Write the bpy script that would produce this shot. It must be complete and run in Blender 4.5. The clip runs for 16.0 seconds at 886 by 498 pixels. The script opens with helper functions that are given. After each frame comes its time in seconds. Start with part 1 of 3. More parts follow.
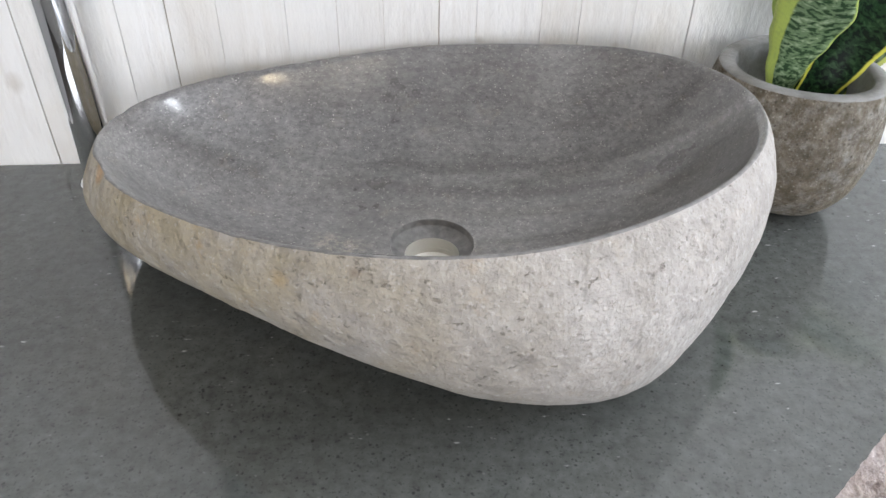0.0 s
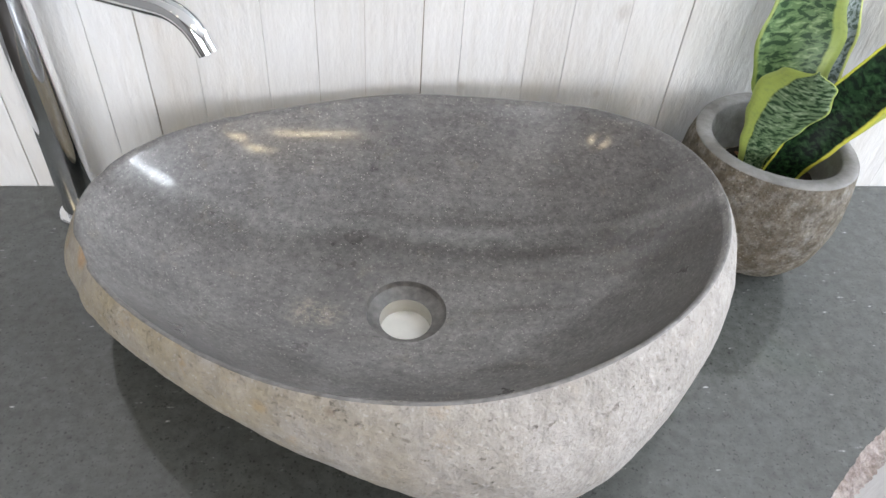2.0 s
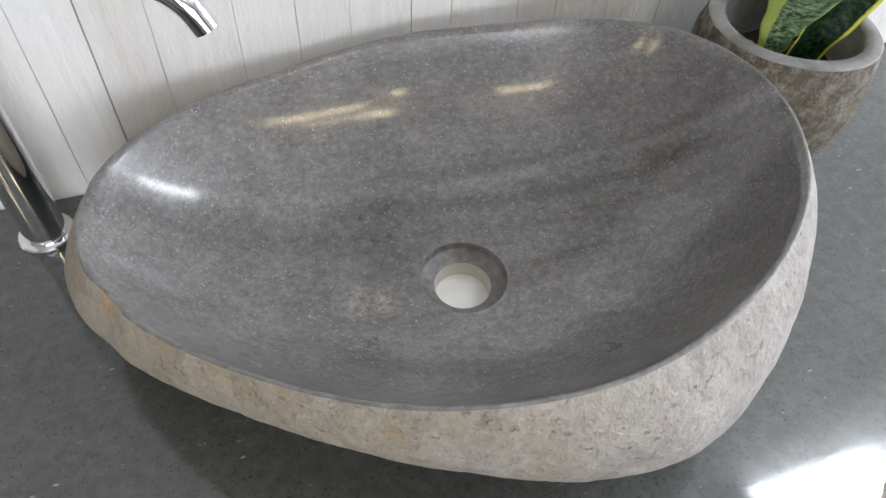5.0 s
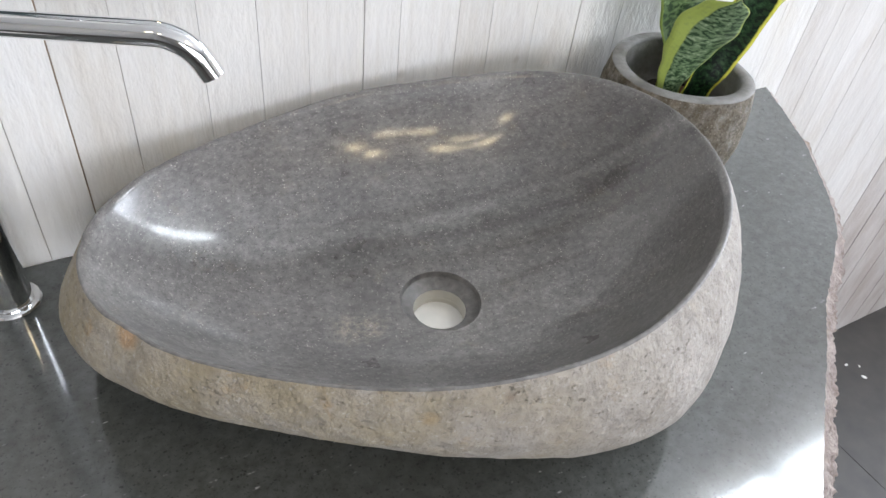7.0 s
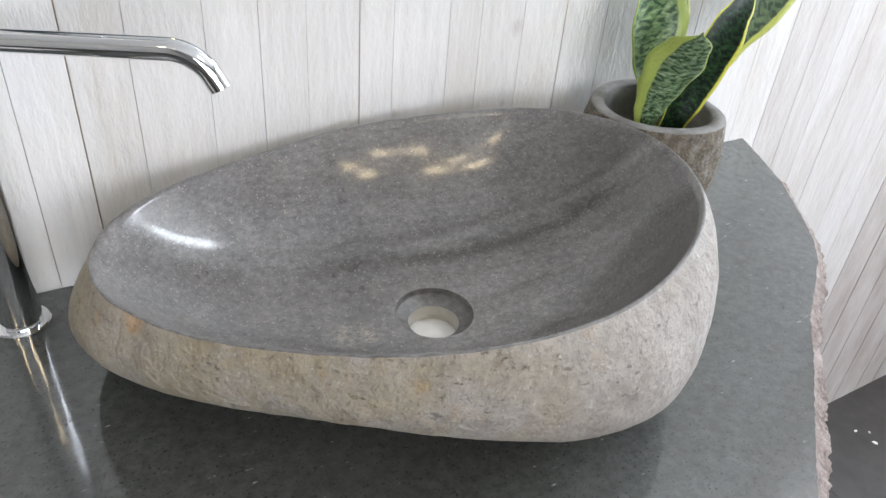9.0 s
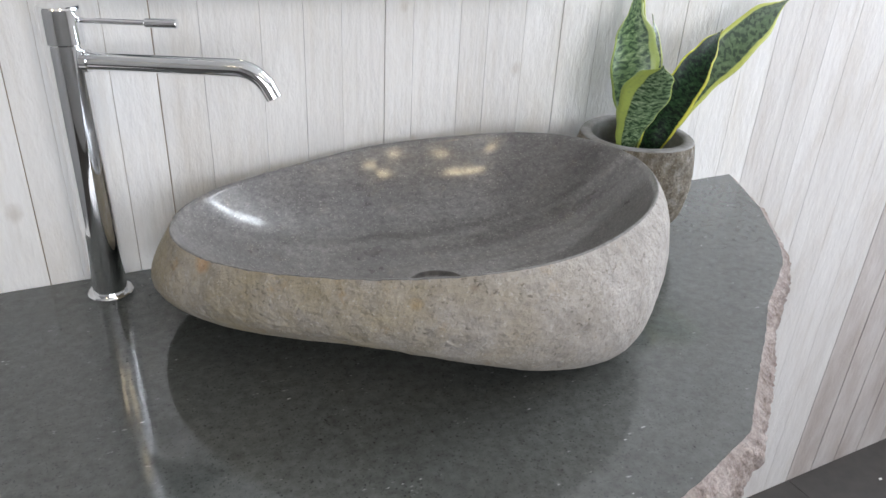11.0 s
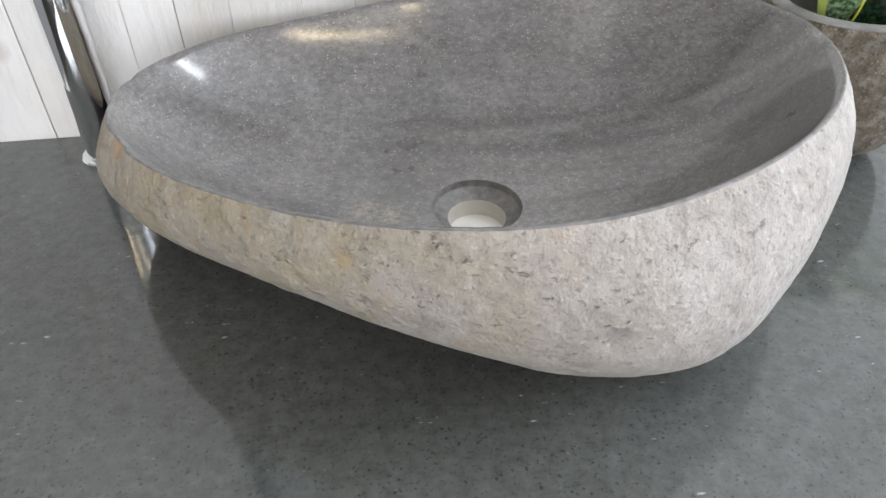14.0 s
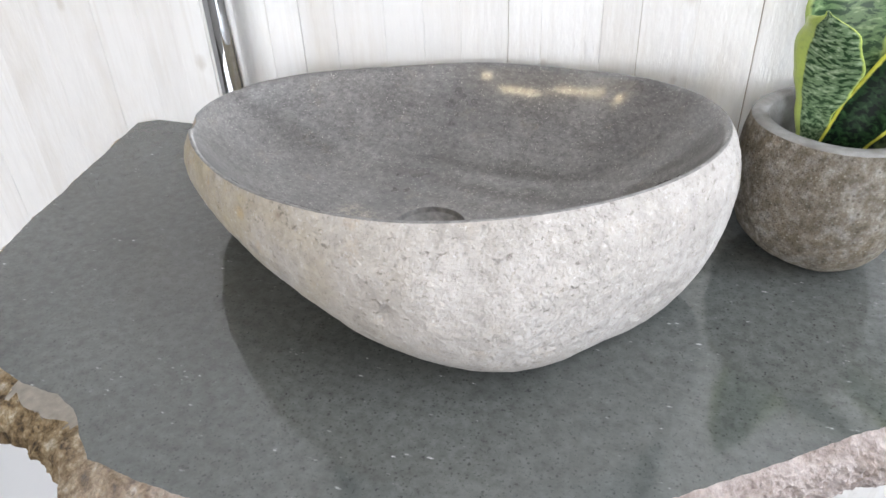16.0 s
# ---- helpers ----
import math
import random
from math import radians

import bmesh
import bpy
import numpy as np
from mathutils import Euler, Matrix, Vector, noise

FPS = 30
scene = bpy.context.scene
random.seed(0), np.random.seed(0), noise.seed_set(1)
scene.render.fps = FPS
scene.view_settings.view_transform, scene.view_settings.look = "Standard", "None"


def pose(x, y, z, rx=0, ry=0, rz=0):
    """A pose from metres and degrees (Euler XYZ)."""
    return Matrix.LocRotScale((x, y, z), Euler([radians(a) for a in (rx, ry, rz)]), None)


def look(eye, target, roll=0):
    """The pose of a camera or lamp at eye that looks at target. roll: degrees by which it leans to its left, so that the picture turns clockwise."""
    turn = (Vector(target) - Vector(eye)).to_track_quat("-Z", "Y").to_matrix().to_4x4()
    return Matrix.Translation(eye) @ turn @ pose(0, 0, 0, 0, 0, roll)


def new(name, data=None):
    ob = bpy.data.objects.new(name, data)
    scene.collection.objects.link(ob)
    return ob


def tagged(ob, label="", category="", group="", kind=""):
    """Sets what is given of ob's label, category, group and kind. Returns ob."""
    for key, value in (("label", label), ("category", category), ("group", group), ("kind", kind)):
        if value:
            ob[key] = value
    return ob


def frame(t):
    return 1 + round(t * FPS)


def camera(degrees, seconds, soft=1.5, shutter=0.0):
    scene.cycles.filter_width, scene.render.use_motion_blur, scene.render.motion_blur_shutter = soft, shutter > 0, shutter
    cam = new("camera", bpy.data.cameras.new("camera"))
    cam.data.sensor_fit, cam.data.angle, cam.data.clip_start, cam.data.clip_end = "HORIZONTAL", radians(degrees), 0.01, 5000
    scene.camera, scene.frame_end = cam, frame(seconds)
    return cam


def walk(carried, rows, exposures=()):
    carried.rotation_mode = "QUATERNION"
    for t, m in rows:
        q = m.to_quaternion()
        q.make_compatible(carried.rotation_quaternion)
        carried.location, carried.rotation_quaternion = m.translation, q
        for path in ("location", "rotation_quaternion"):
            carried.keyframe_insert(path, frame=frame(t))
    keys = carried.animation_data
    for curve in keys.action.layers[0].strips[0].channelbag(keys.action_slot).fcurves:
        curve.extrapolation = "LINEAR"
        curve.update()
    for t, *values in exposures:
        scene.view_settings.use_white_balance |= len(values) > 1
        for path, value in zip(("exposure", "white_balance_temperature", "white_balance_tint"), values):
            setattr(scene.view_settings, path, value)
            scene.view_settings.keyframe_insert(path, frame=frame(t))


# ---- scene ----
cam = camera(63.7, 16.0)
PATH = [
    (0, (-0.029, -0.715, 0.388), (0.113, 0.898, -0.787), 1.0),
    (0.5, (-0.053, -0.68, 0.403), (0.163, 0.86, -0.856), 2.5),
    (1, (-0.048, -0.657, 0.438), (0.198, 0.839, -0.867), 3.5),
    (1.5, (-0.033, -0.642, 0.473), (0.179, 0.837, -0.856), 4.3),
    (2, (-0.024, -0.639, 0.514), (0.172, 0.795, -0.867), 4.9),
    (2.5, (-0.017, -0.633, 0.544), (0.182, 0.72, -0.915), 4.5),
    (3, (-0.01, -0.633, 0.561), (0.192, 0.714, -0.904), 3.5),
    (3.5, (-0.003, -0.621, 0.551), (0.167, 0.712, -0.93), 3.2),
    (4, (0.008, -0.595, 0.532), (0.109, 0.715, -0.976), 2.5),
    (4.5, (-0.035, -0.558, 0.508), (0.221, 0.688, -1.035), 4.0),
    (4.7, (-0.081, -0.544, 0.5), (0.269, 0.67, -1.05), 3.3),
    (6.8, (-0.238, -0.577, 0.488), (0.575, 0.65, -0.867), 7.2),
    (7, (-0.242, -0.583, 0.488), (0.584, 0.657, -0.846), 7.3),
    (7.5, (-0.252, -0.601, 0.483), (0.588, 0.688, -0.795), 6.9),
    (8, (-0.261, -0.613, 0.474), (0.589, 0.716, -0.756), 6.2),
    (8.5, (-0.262, -0.626, 0.458), (0.616, 0.739, -0.71), 5.7),
    (8.7, (-0.263, -0.634, 0.446), (0.623, 0.745, -0.7), 5.5),
    (10.8, (-0.31, -0.826, 0.443), (0.521, 0.757, -0.455), 3.3),
    (11, (-0.314, -0.832, 0.434), (0.512, 0.745, -0.477), 3.1),
    (11.5, (-0.316, -0.847, 0.421), (0.491, 0.72, -0.525), 2.6),
    (12, (-0.313, -0.843, 0.407), (0.44, 0.712, -0.6), 1.6),
    (12.5, (-0.283, -0.793, 0.393), (0.425, 0.738, -0.682), 1.9),
    (13, (-0.229, -0.714, 0.372), (0.347, 0.804, -0.795), 2.7),
    (13.5, (-0.165, -0.678, 0.366), (0.269, 0.828, -0.876), 1.0),
    (14, (-0.081, -0.671, 0.372), (0.115, 0.852, -0.909), -0.5),
    (14.5, (0.044, -0.673, 0.373), (-0.162, 0.862, -0.892), -1.9),
    (15, (0.134, -0.71, 0.392), (-0.313, 0.814, -0.822), -3.7),
    (15.5, (0.193, -0.75, 0.408), (-0.373, 0.768, -0.765), -2.7),
    (16, (0.23, -0.784, 0.413), (-0.354, 0.77, -0.703), -2.6),
]
EXPOSURES = [(0.0, 0.08), (3.0, 0.0), (4.7, -0.11), (6.8, -0.02), (8.7, -0.02), (10.8, -0.24), (12.0, -0.18), (13.0, 0.09), (14.5, 0.17), (16.0, 0.30)]
walk(cam, [(t, look(eye, target, roll)) for t, eye, target, roll in PATH], exposures=EXPOSURES)

# ---- light ----
world = bpy.data.worlds.new("sky")
scene.world = world
world.use_nodes = True
wt = world.node_tree
sky = wt.nodes.new("ShaderNodeTexSky")
sky.sky_type, sky.sun_disc = "NISHITA", False
sky.sun_elevation, sky.sun_rotation = radians(42), radians(120)
wt.links.new(sky.outputs[0], wt.nodes["Background"].inputs[0])
wt.nodes["Background"].inputs[1].default_value = 0.12
ROOM = dict(x0=-2.4, x1=2.4, y0=-3.4, y1=0.0, z0=-0.94, z1=1.85)


def area(name, at, target, sx, sy, watts, colour):
    d = bpy.data.lights.new(name, "AREA")
    d.shape, d.size, d.size_y, d.energy, d.color = "RECTANGLE", sx, sy, watts, colour
    o = new(name, d)
    o.matrix_world = look(at, target)
    return o


WIN_R = (-1.15, -0.06, 0.1, 1.6)     # y0, y1, z0, z1 of the opening in the wall beside the slab
WIN_F = (-1.3, 1.1, -0.1, 1.3)      # x0, x1, z0, z1 of the opening behind the camera
area("window_light", (2.47, -0.605, 0.85), (0, -0.605, 0.6), 1.05, 1.45, 72, (0.82, 0.885, 1.0))
area("window_light", (-0.1, -3.47, 0.6), (-0.1, 0, 0.2), 2.3, 1.35, 72, (0.925, 0.935, 1.0))

# ---- materials ----


class Nodes:
    """Short hand for building one node material."""

    def __init__(self, name, rough=0.5, metal=0.0, spec=0.5):
        self.mat = bpy.data.materials.new(name)
        self.mat.use_nodes = True
        self.t = self.mat.node_tree
        self.b = self.t.nodes["Principled BSDF"]
        self.b.inputs["Roughness"].default_value = rough
        self.b.inputs["Metallic"].default_value = metal
        self.b.inputs["Specular IOR Level"].default_value = spec
        self.obj = self.t.nodes.new("ShaderNodeTexCoord").outputs["Object"]

    def put(self, value, socket):
        if hasattr(value, "is_linked") or isinstance(value, bpy.types.NodeSocket):
            self.t.links.new(value, socket)
        else:
            socket.default_value = value

    def mapped(self, scale, vec=None, rot=(0, 0, 0)):
        n = self.t.nodes.new("ShaderNodeMapping")
        n.inputs["Scale"].default_value = scale
        n.inputs["Rotation"].default_value = rot
        self.t.links.new(vec or self.obj, n.inputs["Vector"])
        return n.outputs[0]

    def noise(self, scale, vec=None, detail=4.0, rough=0.55, dist=0.0):
        n = self.t.nodes.new("ShaderNodeTexNoise")
        n.inputs["Scale"].default_value, n.inputs["Detail"].default_value = scale, detail
        n.inputs["Roughness"].default_value, n.inputs["Distortion"].default_value = rough, dist
        self.t.links.new(vec or self.obj, n.inputs["Vector"])
        return n.outputs["Fac"]

    def cells(self, scale, vec=None, feature="F1", out="Distance"):
        n = self.t.nodes.new("ShaderNodeTexVoronoi")
        n.feature = feature
        n.inputs["Scale"].default_value = scale
        self.t.links.new(vec or self.obj, n.inputs["Vector"])
        return n.outputs[out]

    def ramp(self, fac, *stops):
        n = self.t.nodes.new("ShaderNodeValToRGB")
        e = n.color_ramp.elements
        while len(e) < len(stops):
            e.new(0.5)
        for s, (p, c) in zip(e, stops):
            s.position = p
            s.color = (c, c, c, 1) if isinstance(c, (int, float)) else (*c, 1)
        self.t.links.new(fac, n.inputs[0])
        return n.outputs[0]

    def mix(self, fac, a, b, mode="MIX"):
        n = self.t.nodes.new("ShaderNodeMix")
        n.data_type, n.blend_type = "RGBA", mode
        for value, socket in ((fac, n.inputs[0]), (a, n.inputs[6]), (b, n.inputs[7])):
            if isinstance(value, tuple) and len(value) == 3:
                value = (*value, 1)
            self.put(value, socket)
        return n.outputs[2]

    def math(self, op, a, b=0.0, c=0.0, clamp=False):
        n = self.t.nodes.new("ShaderNodeMath")
        n.operation, n.use_clamp = op, clamp
        for value, socket in zip((a, b, c), n.inputs):
            self.put(value, socket)
        return n.outputs[0]

    def spot(self, at, radius, stretch=(1, 1, 1)):
        """1 inside a soft blot round a place, 0 outside."""
        n = self.t.nodes.new("ShaderNodeVectorMath")
        n.operation = "DISTANCE"
        self.t.links.new(self.mapped(stretch), n.inputs[0])
        n.inputs[1].default_value = [a * s for a, s in zip(at, stretch)]
        wob = self.math("MULTIPLY_ADD", self.noise(60, detail=2), radius * 1.2, n.outputs["Value"])
        m = self.t.nodes.new("ShaderNodeMapRange")
        m.inputs[1].default_value, m.inputs[2].default_value = radius * 1.9, radius * 1.1
        self.t.links.new(wob, m.inputs[0])
        return m.outputs[0]

    def random(self):
        return self.t.nodes.new("ShaderNodeObjectInfo").outputs["Random"]

    def done(self, colour, rough=None, *bumps):
        self.put((*colour, 1) if isinstance(colour, tuple) else colour, self.b.inputs["Base Color"])
        if rough is not None:
            self.put(rough, self.b.inputs["Roughness"])
        normal = None
        for height, strength, dist in bumps:
            n = self.t.nodes.new("ShaderNodeBump")
            n.inputs["Strength"].default_value, n.inputs["Distance"].default_value = strength, dist
            self.t.links.new(height, n.inputs["Height"])
            if normal:
                self.t.links.new(normal, n.inputs["Normal"])
            normal = n.outputs[0]
        if normal:
            self.t.links.new(normal, self.b.inputs["Normal"])
        return self.mat


def stone_rough():
    n = Nodes("river_stone_skin", 0.9, 0, 0.15)
    mid, fine = n.noise(120, detail=5, rough=0.65), n.noise(420, detail=3, rough=0.7)
    lump = n.noise(46, detail=3, rough=0.5)
    col = n.ramp(n.noise(19, detail=6, rough=0.62), (0.3, (0.335, 0.312, 0.284)), (0.52, (0.395, 0.371, 0.344)), (0.78, (0.475, 0.453, 0.427)))
    # ochre and olive staining, stronger on the narrow end of the stone
    sep = n.t.nodes.new("ShaderNodeSeparateXYZ")
    n.t.links.new(n.obj, sep.inputs[0])
    end = n.ramp(n.math("MULTIPLY_ADD", sep.outputs[0], -2.4, 0.26), (0.05, 0.0), (0.55, 1.0))
    blot = n.ramp(n.noise(17, detail=6, rough=0.68), (0.36, 0.0), (0.62, 1.0))
    col = n.mix(n.math("MULTIPLY", end, n.math("MULTIPLY_ADD", blot, 0.62, 0.1)), col, (0.36, 0.305, 0.195))
    col = n.mix(n.math("MULTIPLY", n.ramp(n.noise(31, detail=5, rough=0.7), (0.58, 0.0), (0.70, 0.6)), n.math("MULTIPLY_ADD", end, 0.75, 0.25)), col, (0.36, 0.25, 0.13))
    # single marks; the grey-brown one at x 0.047 paints shade into a dent
    for at, r, c in (((-0.052, -0.394, 0.138), 0.005, (0.16, 0.11, 0.08)), ((-0.098, -0.381, 0.123), 0.007, (0.45, 0.30, 0.12)),
                     ((-0.243, -0.232, 0.117), 0.009, (0.55, 0.34, 0.18)), ((0.047, -0.428, 0.096), 0.007, (0.2, 0.18, 0.17)),
                     ((0.25, -0.272, 0.077), 0.006, (0.2, 0.17, 0.14)), ((-0.21, -0.301, 0.115), 0.006, (0.25, 0.2, 0.15))):
        col = n.mix(n.math("MULTIPLY", n.spot(at, r), 0.6), col, c)
    # sparse pits, darkened to carry their shade in the colour, and dark grains
    pit = n.math("MULTIPLY", n.ramp(n.noise(150, n.mapped((1, 1, 1.6)), detail=4, rough=0.7), (0.335, 1.0), (0.40, 0.0)), n.ramp(n.noise(40, detail=3), (0.45, 0.15), (0.58, 1.0)))
    col = n.mix(n.math("MULTIPLY", pit, 0.55), col, (0.17, 0.145, 0.115))
    grit = n.ramp(n.noise(300, detail=2, rough=0.6), (0.30, 0.55), (0.39, 0.0))
    col = n.mix(grit, col, (0.24, 0.21, 0.185))
    col = n.mix(n.ramp(n.noise(260, detail=2, rough=0.6), (0.60, 0.0), (0.70, 0.32)), col, (0.60, 0.575, 0.555))
    # relief shading put into the colour: hollows darker, lumps lighter
    col = n.mix(0.6, col, n.ramp(mid, (0.32, 0.82), (0.5, 1.0), (0.68, 1.12)), "MULTIPLY")
    col = n.mix(0.45, col, n.ramp(n.noise(62, detail=4, rough=0.6), (0.32, 0.82), (0.5, 1.0), (0.7, 1.1)), "MULTIPLY")
    low = n.math("SUBTRACT", mid, n.math("MULTIPLY", pit, 0.45))
    return n.done(col, None, (lump, 0.75, 0.009), (low, 0.8, 0.005), (fine, 0.4, 0.0012))


def stone_polished():
    n = Nodes("polished_basalt", 0.3, 0, 0.45)
    wob = n.noise(6, detail=3)
    # the layers of the stone lie in steep planes, so that they run round the bowl as bands
    sep = n.t.nodes.new("ShaderNodeSeparateXYZ")
    n.t.links.new(n.obj, sep.inputs[0])
    x, y, z = sep.outputs
    layer = n.math("MULTIPLY_ADD", x, 0.12, n.math("MULTIPLY_ADD", z, 0.35, y))
    layer = n.math("MULTIPLY_ADD", n.math("SUBTRACT", n.noise(13, detail=5, rough=0.6), 0.5), 0.03, layer)
    join = n.t.nodes.new("ShaderNodeCombineXYZ")
    for value, socket in ((n.math("MULTIPLY", x, 5.0), join.inputs[0]), (n.math("MULTIPLY", layer, 60.0), join.inputs[1])):
        n.put(value, socket)
    strata = n.noise(1.0, join.outputs[0], detail=5, rough=0.62, dist=0.3)
    flat = n.mapped((0.8, 0.8, 1.5))
    cloud, fine, grain = n.noise(13, detail=6, rough=0.65), n.noise(430, flat, detail=3, rough=0.7), n.noise(170, flat, detail=5, rough=0.75)
    col = n.ramp(cloud, (0.3, (0.106, 0.100, 0.096)), (0.52, (0.160, 0.152, 0.146)), (0.75, (0.226, 0.217, 0.209)))
    far = n.ramp(n.math("MULTIPLY_ADD", x, 2.2, 0.45), (0.12, 0.35), (0.7, 1.0))
    col = n.mix(n.math("MULTIPLY", n.ramp(strata, (0.36, 0.42), (0.46, 0.0)), far), col, (0.085, 0.076, 0.069))
    col = n.mix(n.math("MULTIPLY", n.ramp(strata, (0.56, 0.0), (0.68, 0.3)), far), col, (0.27, 0.262, 0.254))

    def band(at, half, strength, colour, base):
        gap = n.math("ABSOLUTE", n.math("SUBTRACT", layer, at))
        fade = n.math("MULTIPLY", n.ramp(gap, (half * 0.25, 1.0), (half, 0.0)), far)
        fade = n.math("MULTIPLY", fade, n.ramp(n.noise(22, n.mapped((0.35, 1, 1)), detail=5, rough=0.65), (0.38, 0.25), (0.58, 1.0)))
        return n.mix(n.math("MULTIPLY", fade, strength), base, colour)

    col = band(-0.128, 0.013, 0.62, (0.062, 0.055, 0.05), col)
    col = band(-0.107, 0.008, 0.45, (0.30, 0.293, 0.285), col)
    col = band(-0.094, 0.006, 0.5, (0.08, 0.072, 0.066), col)
    col = band(-0.158, 0.010, 0.3, (0.10, 0.085, 0.068), col)
    col = n.mix(n.ramp(n.noise(24, detail=6, rough=0.75), (0.58, 0.0), (0.74, 0.35)), col, (0.24, 0.195, 0.135))
    for at, r, c in (((-0.075, -0.222, 0.042), 0.016, (0.36, 0.31, 0.22)), ((-0.055, -0.20, 0.042), 0.014, (0.06, 0.054, 0.05))):
        col = n.mix(n.math("MULTIPLY", n.math("MULTIPLY", n.spot(at, r, (0.7, 1, 1)), n.ramp(grain, (0.42, 0.0), (0.58, 1.0))), 0.42), col, c)
    col = n.mix(0.85, col, n.ramp(grain, (0.32, 0.6), (0.5, 1.0), (0.66, 1.4)), "MULTIPLY")
    col = n.mix(n.ramp(fine, (0.30, 0.75), (0.43, 0.0)), col, (0.055, 0.05, 0.047))
    col = n.mix(n.ramp(n.noise(360, flat, detail=2, rough=0.6), (0.60, 0.0), (0.70, 0.45)), col, (0.38, 0.36, 0.34))
    col = n.mix(n.math("MULTIPLY", n.ramp(n.cells(310), (0.11, 1.0), (0.2, 0.0)), n.ramp(n.noise(95, detail=2), (0.50, 0.0), (0.60, 0.75))), col, (0.58, 0.55, 0.50))
    rough = n.ramp(n.noise(14, detail=4), (0.3, 0.26), (0.75, 0.38))
    n.b.inputs["Coat Weight"].default_value, n.b.inputs["Coat Roughness"].default_value = 0.8, 0.108
    return n.done(col, rough, (fine, 0.04, 0.0005), (grain, 0.025, 0.0008), (wob, 0.06, 0.004))


def stone_honed(name="honed_rim_stone"):
    n = Nodes(name, 0.6, 0, 0.4)
    col = n.ramp(n.noise(40, detail=5, rough=0.65), (0.3, (0.17, 0.162, 0.155)), (0.5, (0.24, 0.233, 0.225)), (0.72, (0.34, 0.335, 0.325)))
    return n.done(col, None, (n.noise(90, detail=5), 0.35, 0.003), (n.noise(300), 0.3, 0.001))


def pot_stone():
    n = Nodes("weathered_pot_stone", 0.85, 0, 0.3)
    mid, fine = n.noise(85, detail=6, rough=0.7), n.noise(260, detail=4, rough=0.7)
    col = n.ramp(n.noise(95, n.mapped((1, 1, 0.8)), detail=6, rough=0.75), (0.32, (0.13, 0.105, 0.07)), (0.5, (0.25, 0.22, 0.175)), (0.68, (0.44, 0.415, 0.375)))
    col = n.mix(n.ramp(n.noise(13, detail=5), (0.45, 0.0), (0.7, 0.6)), col, (0.16, 0.115, 0.06))
    col = n.mix(n.ramp(n.cells(170), (0.06, 0.7), (0.26, 0.0)), col, (0.07, 0.058, 0.045))
    col = n.mix(n.ramp(n.cells(210), (0.09, 0.75), (0.22, 0.0)), col, (0.46, 0.43, 0.37))
    col = n.mix(0.8, col, n.ramp(mid, (0.32, 0.66), (0.5, 1.02), (0.66, 1.4)), "MULTIPLY")
    return n.done(col, None, (mid, 1.0, 0.014), (fine, 0.7, 0.003))


def slab_polished():
    n = Nodes("polished_grey_green_slab", 0.14, 0, 0.95)
    cloud, mid = n.noise(5, detail=4), n.noise(90, detail=6, rough=0.7)
    col = n.ramp(cloud, (0.3, (0.069, 0.075, 0.071)), (0.7, (0.092, 0.099, 0.094)))
    col = n.mix(0.8, col, n.ramp(mid, (0.3, 0.6), (0.7, 1.4)), "MULTIPLY")
    bent = n.t.nodes.new("ShaderNodeVectorMath")
    bent.operation = "MULTIPLY_ADD"
    wander = n.t.nodes.new("ShaderNodeTexNoise")
    wander.inputs["Scale"].default_value, wander.inputs["Detail"].default_value = 130, 3
    n.t.links.new(n.obj, wander.inputs["Vector"])
    n.t.links.new(wander.outputs["Color"], bent.inputs[0])
    bent.inputs[1].default_value = (0.0035, 0.0035, 0.0)
    n.t.links.new(n.obj, bent.inputs[2])
    bent = bent.outputs[0]
    dark = n.math("MULTIPLY", n.ramp(n.cells(230, bent), (0.16, 1.0), (0.30, 0.0)), n.ramp(n.noise(120, detail=4, rough=0.7), (0.49, 0.0), (0.56, 1.0)))
    col = n.mix(n.math("MULTIPLY", dark, 0.62), col, (0.007, 0.011, 0.010))
    col = n.mix(n.ramp(n.noise(330, detail=2, rough=0.65), (0.32, 0.5), (0.41, 0.0)), col, (0.012, 0.017, 0.016))
    dots = n.math("MULTIPLY", n.ramp(n.cells(110, bent), (0.05, 1.0), (0.13, 0.0)), n.ramp(n.noise(30, detail=3), (0.56, 0.0), (0.64, 1.0)))
    col = n.mix(n.math("MULTIPLY", dots, 0.2), col, (0.45, 0.47, 0.46))
    # short pale chisel nicks, in loose clusters and several ways
    for turn, seed, size in ((0.35, 0.56, 1.0), (1.2, 0.565, 1.3), (2.3, 0.55, 0.8)):
        nick = n.ramp(n.cells(1.0, n.mapped((46 * size, 150 * size, 60), bent, rot=(0, 0, turn))), (0.05, 1.0), (0.14, 0.0))
        nick = n.math("MULTIPLY", nick, n.ramp(n.noise(260, detail=3), (0.45, 0.1), (0.55, 1.0)))
        col = n.mix(n.math("MULTIPLY", n.math("MULTIPLY", nick, n.ramp(n.noise(15, n.mapped((1, 1, 1), rot=(0, 0, turn)), detail=3), (seed, 0.0), (seed + 0.05, 1.0))), 0.6), col, (0.58, 0.60, 0.59))
    rough = n.ramp(n.noise(22, detail=5, rough=0.6), (0.3, 0.05), (0.75, 0.12))
    return n.done(col, rough, (n.noise(320), 0.04, 0.0005))


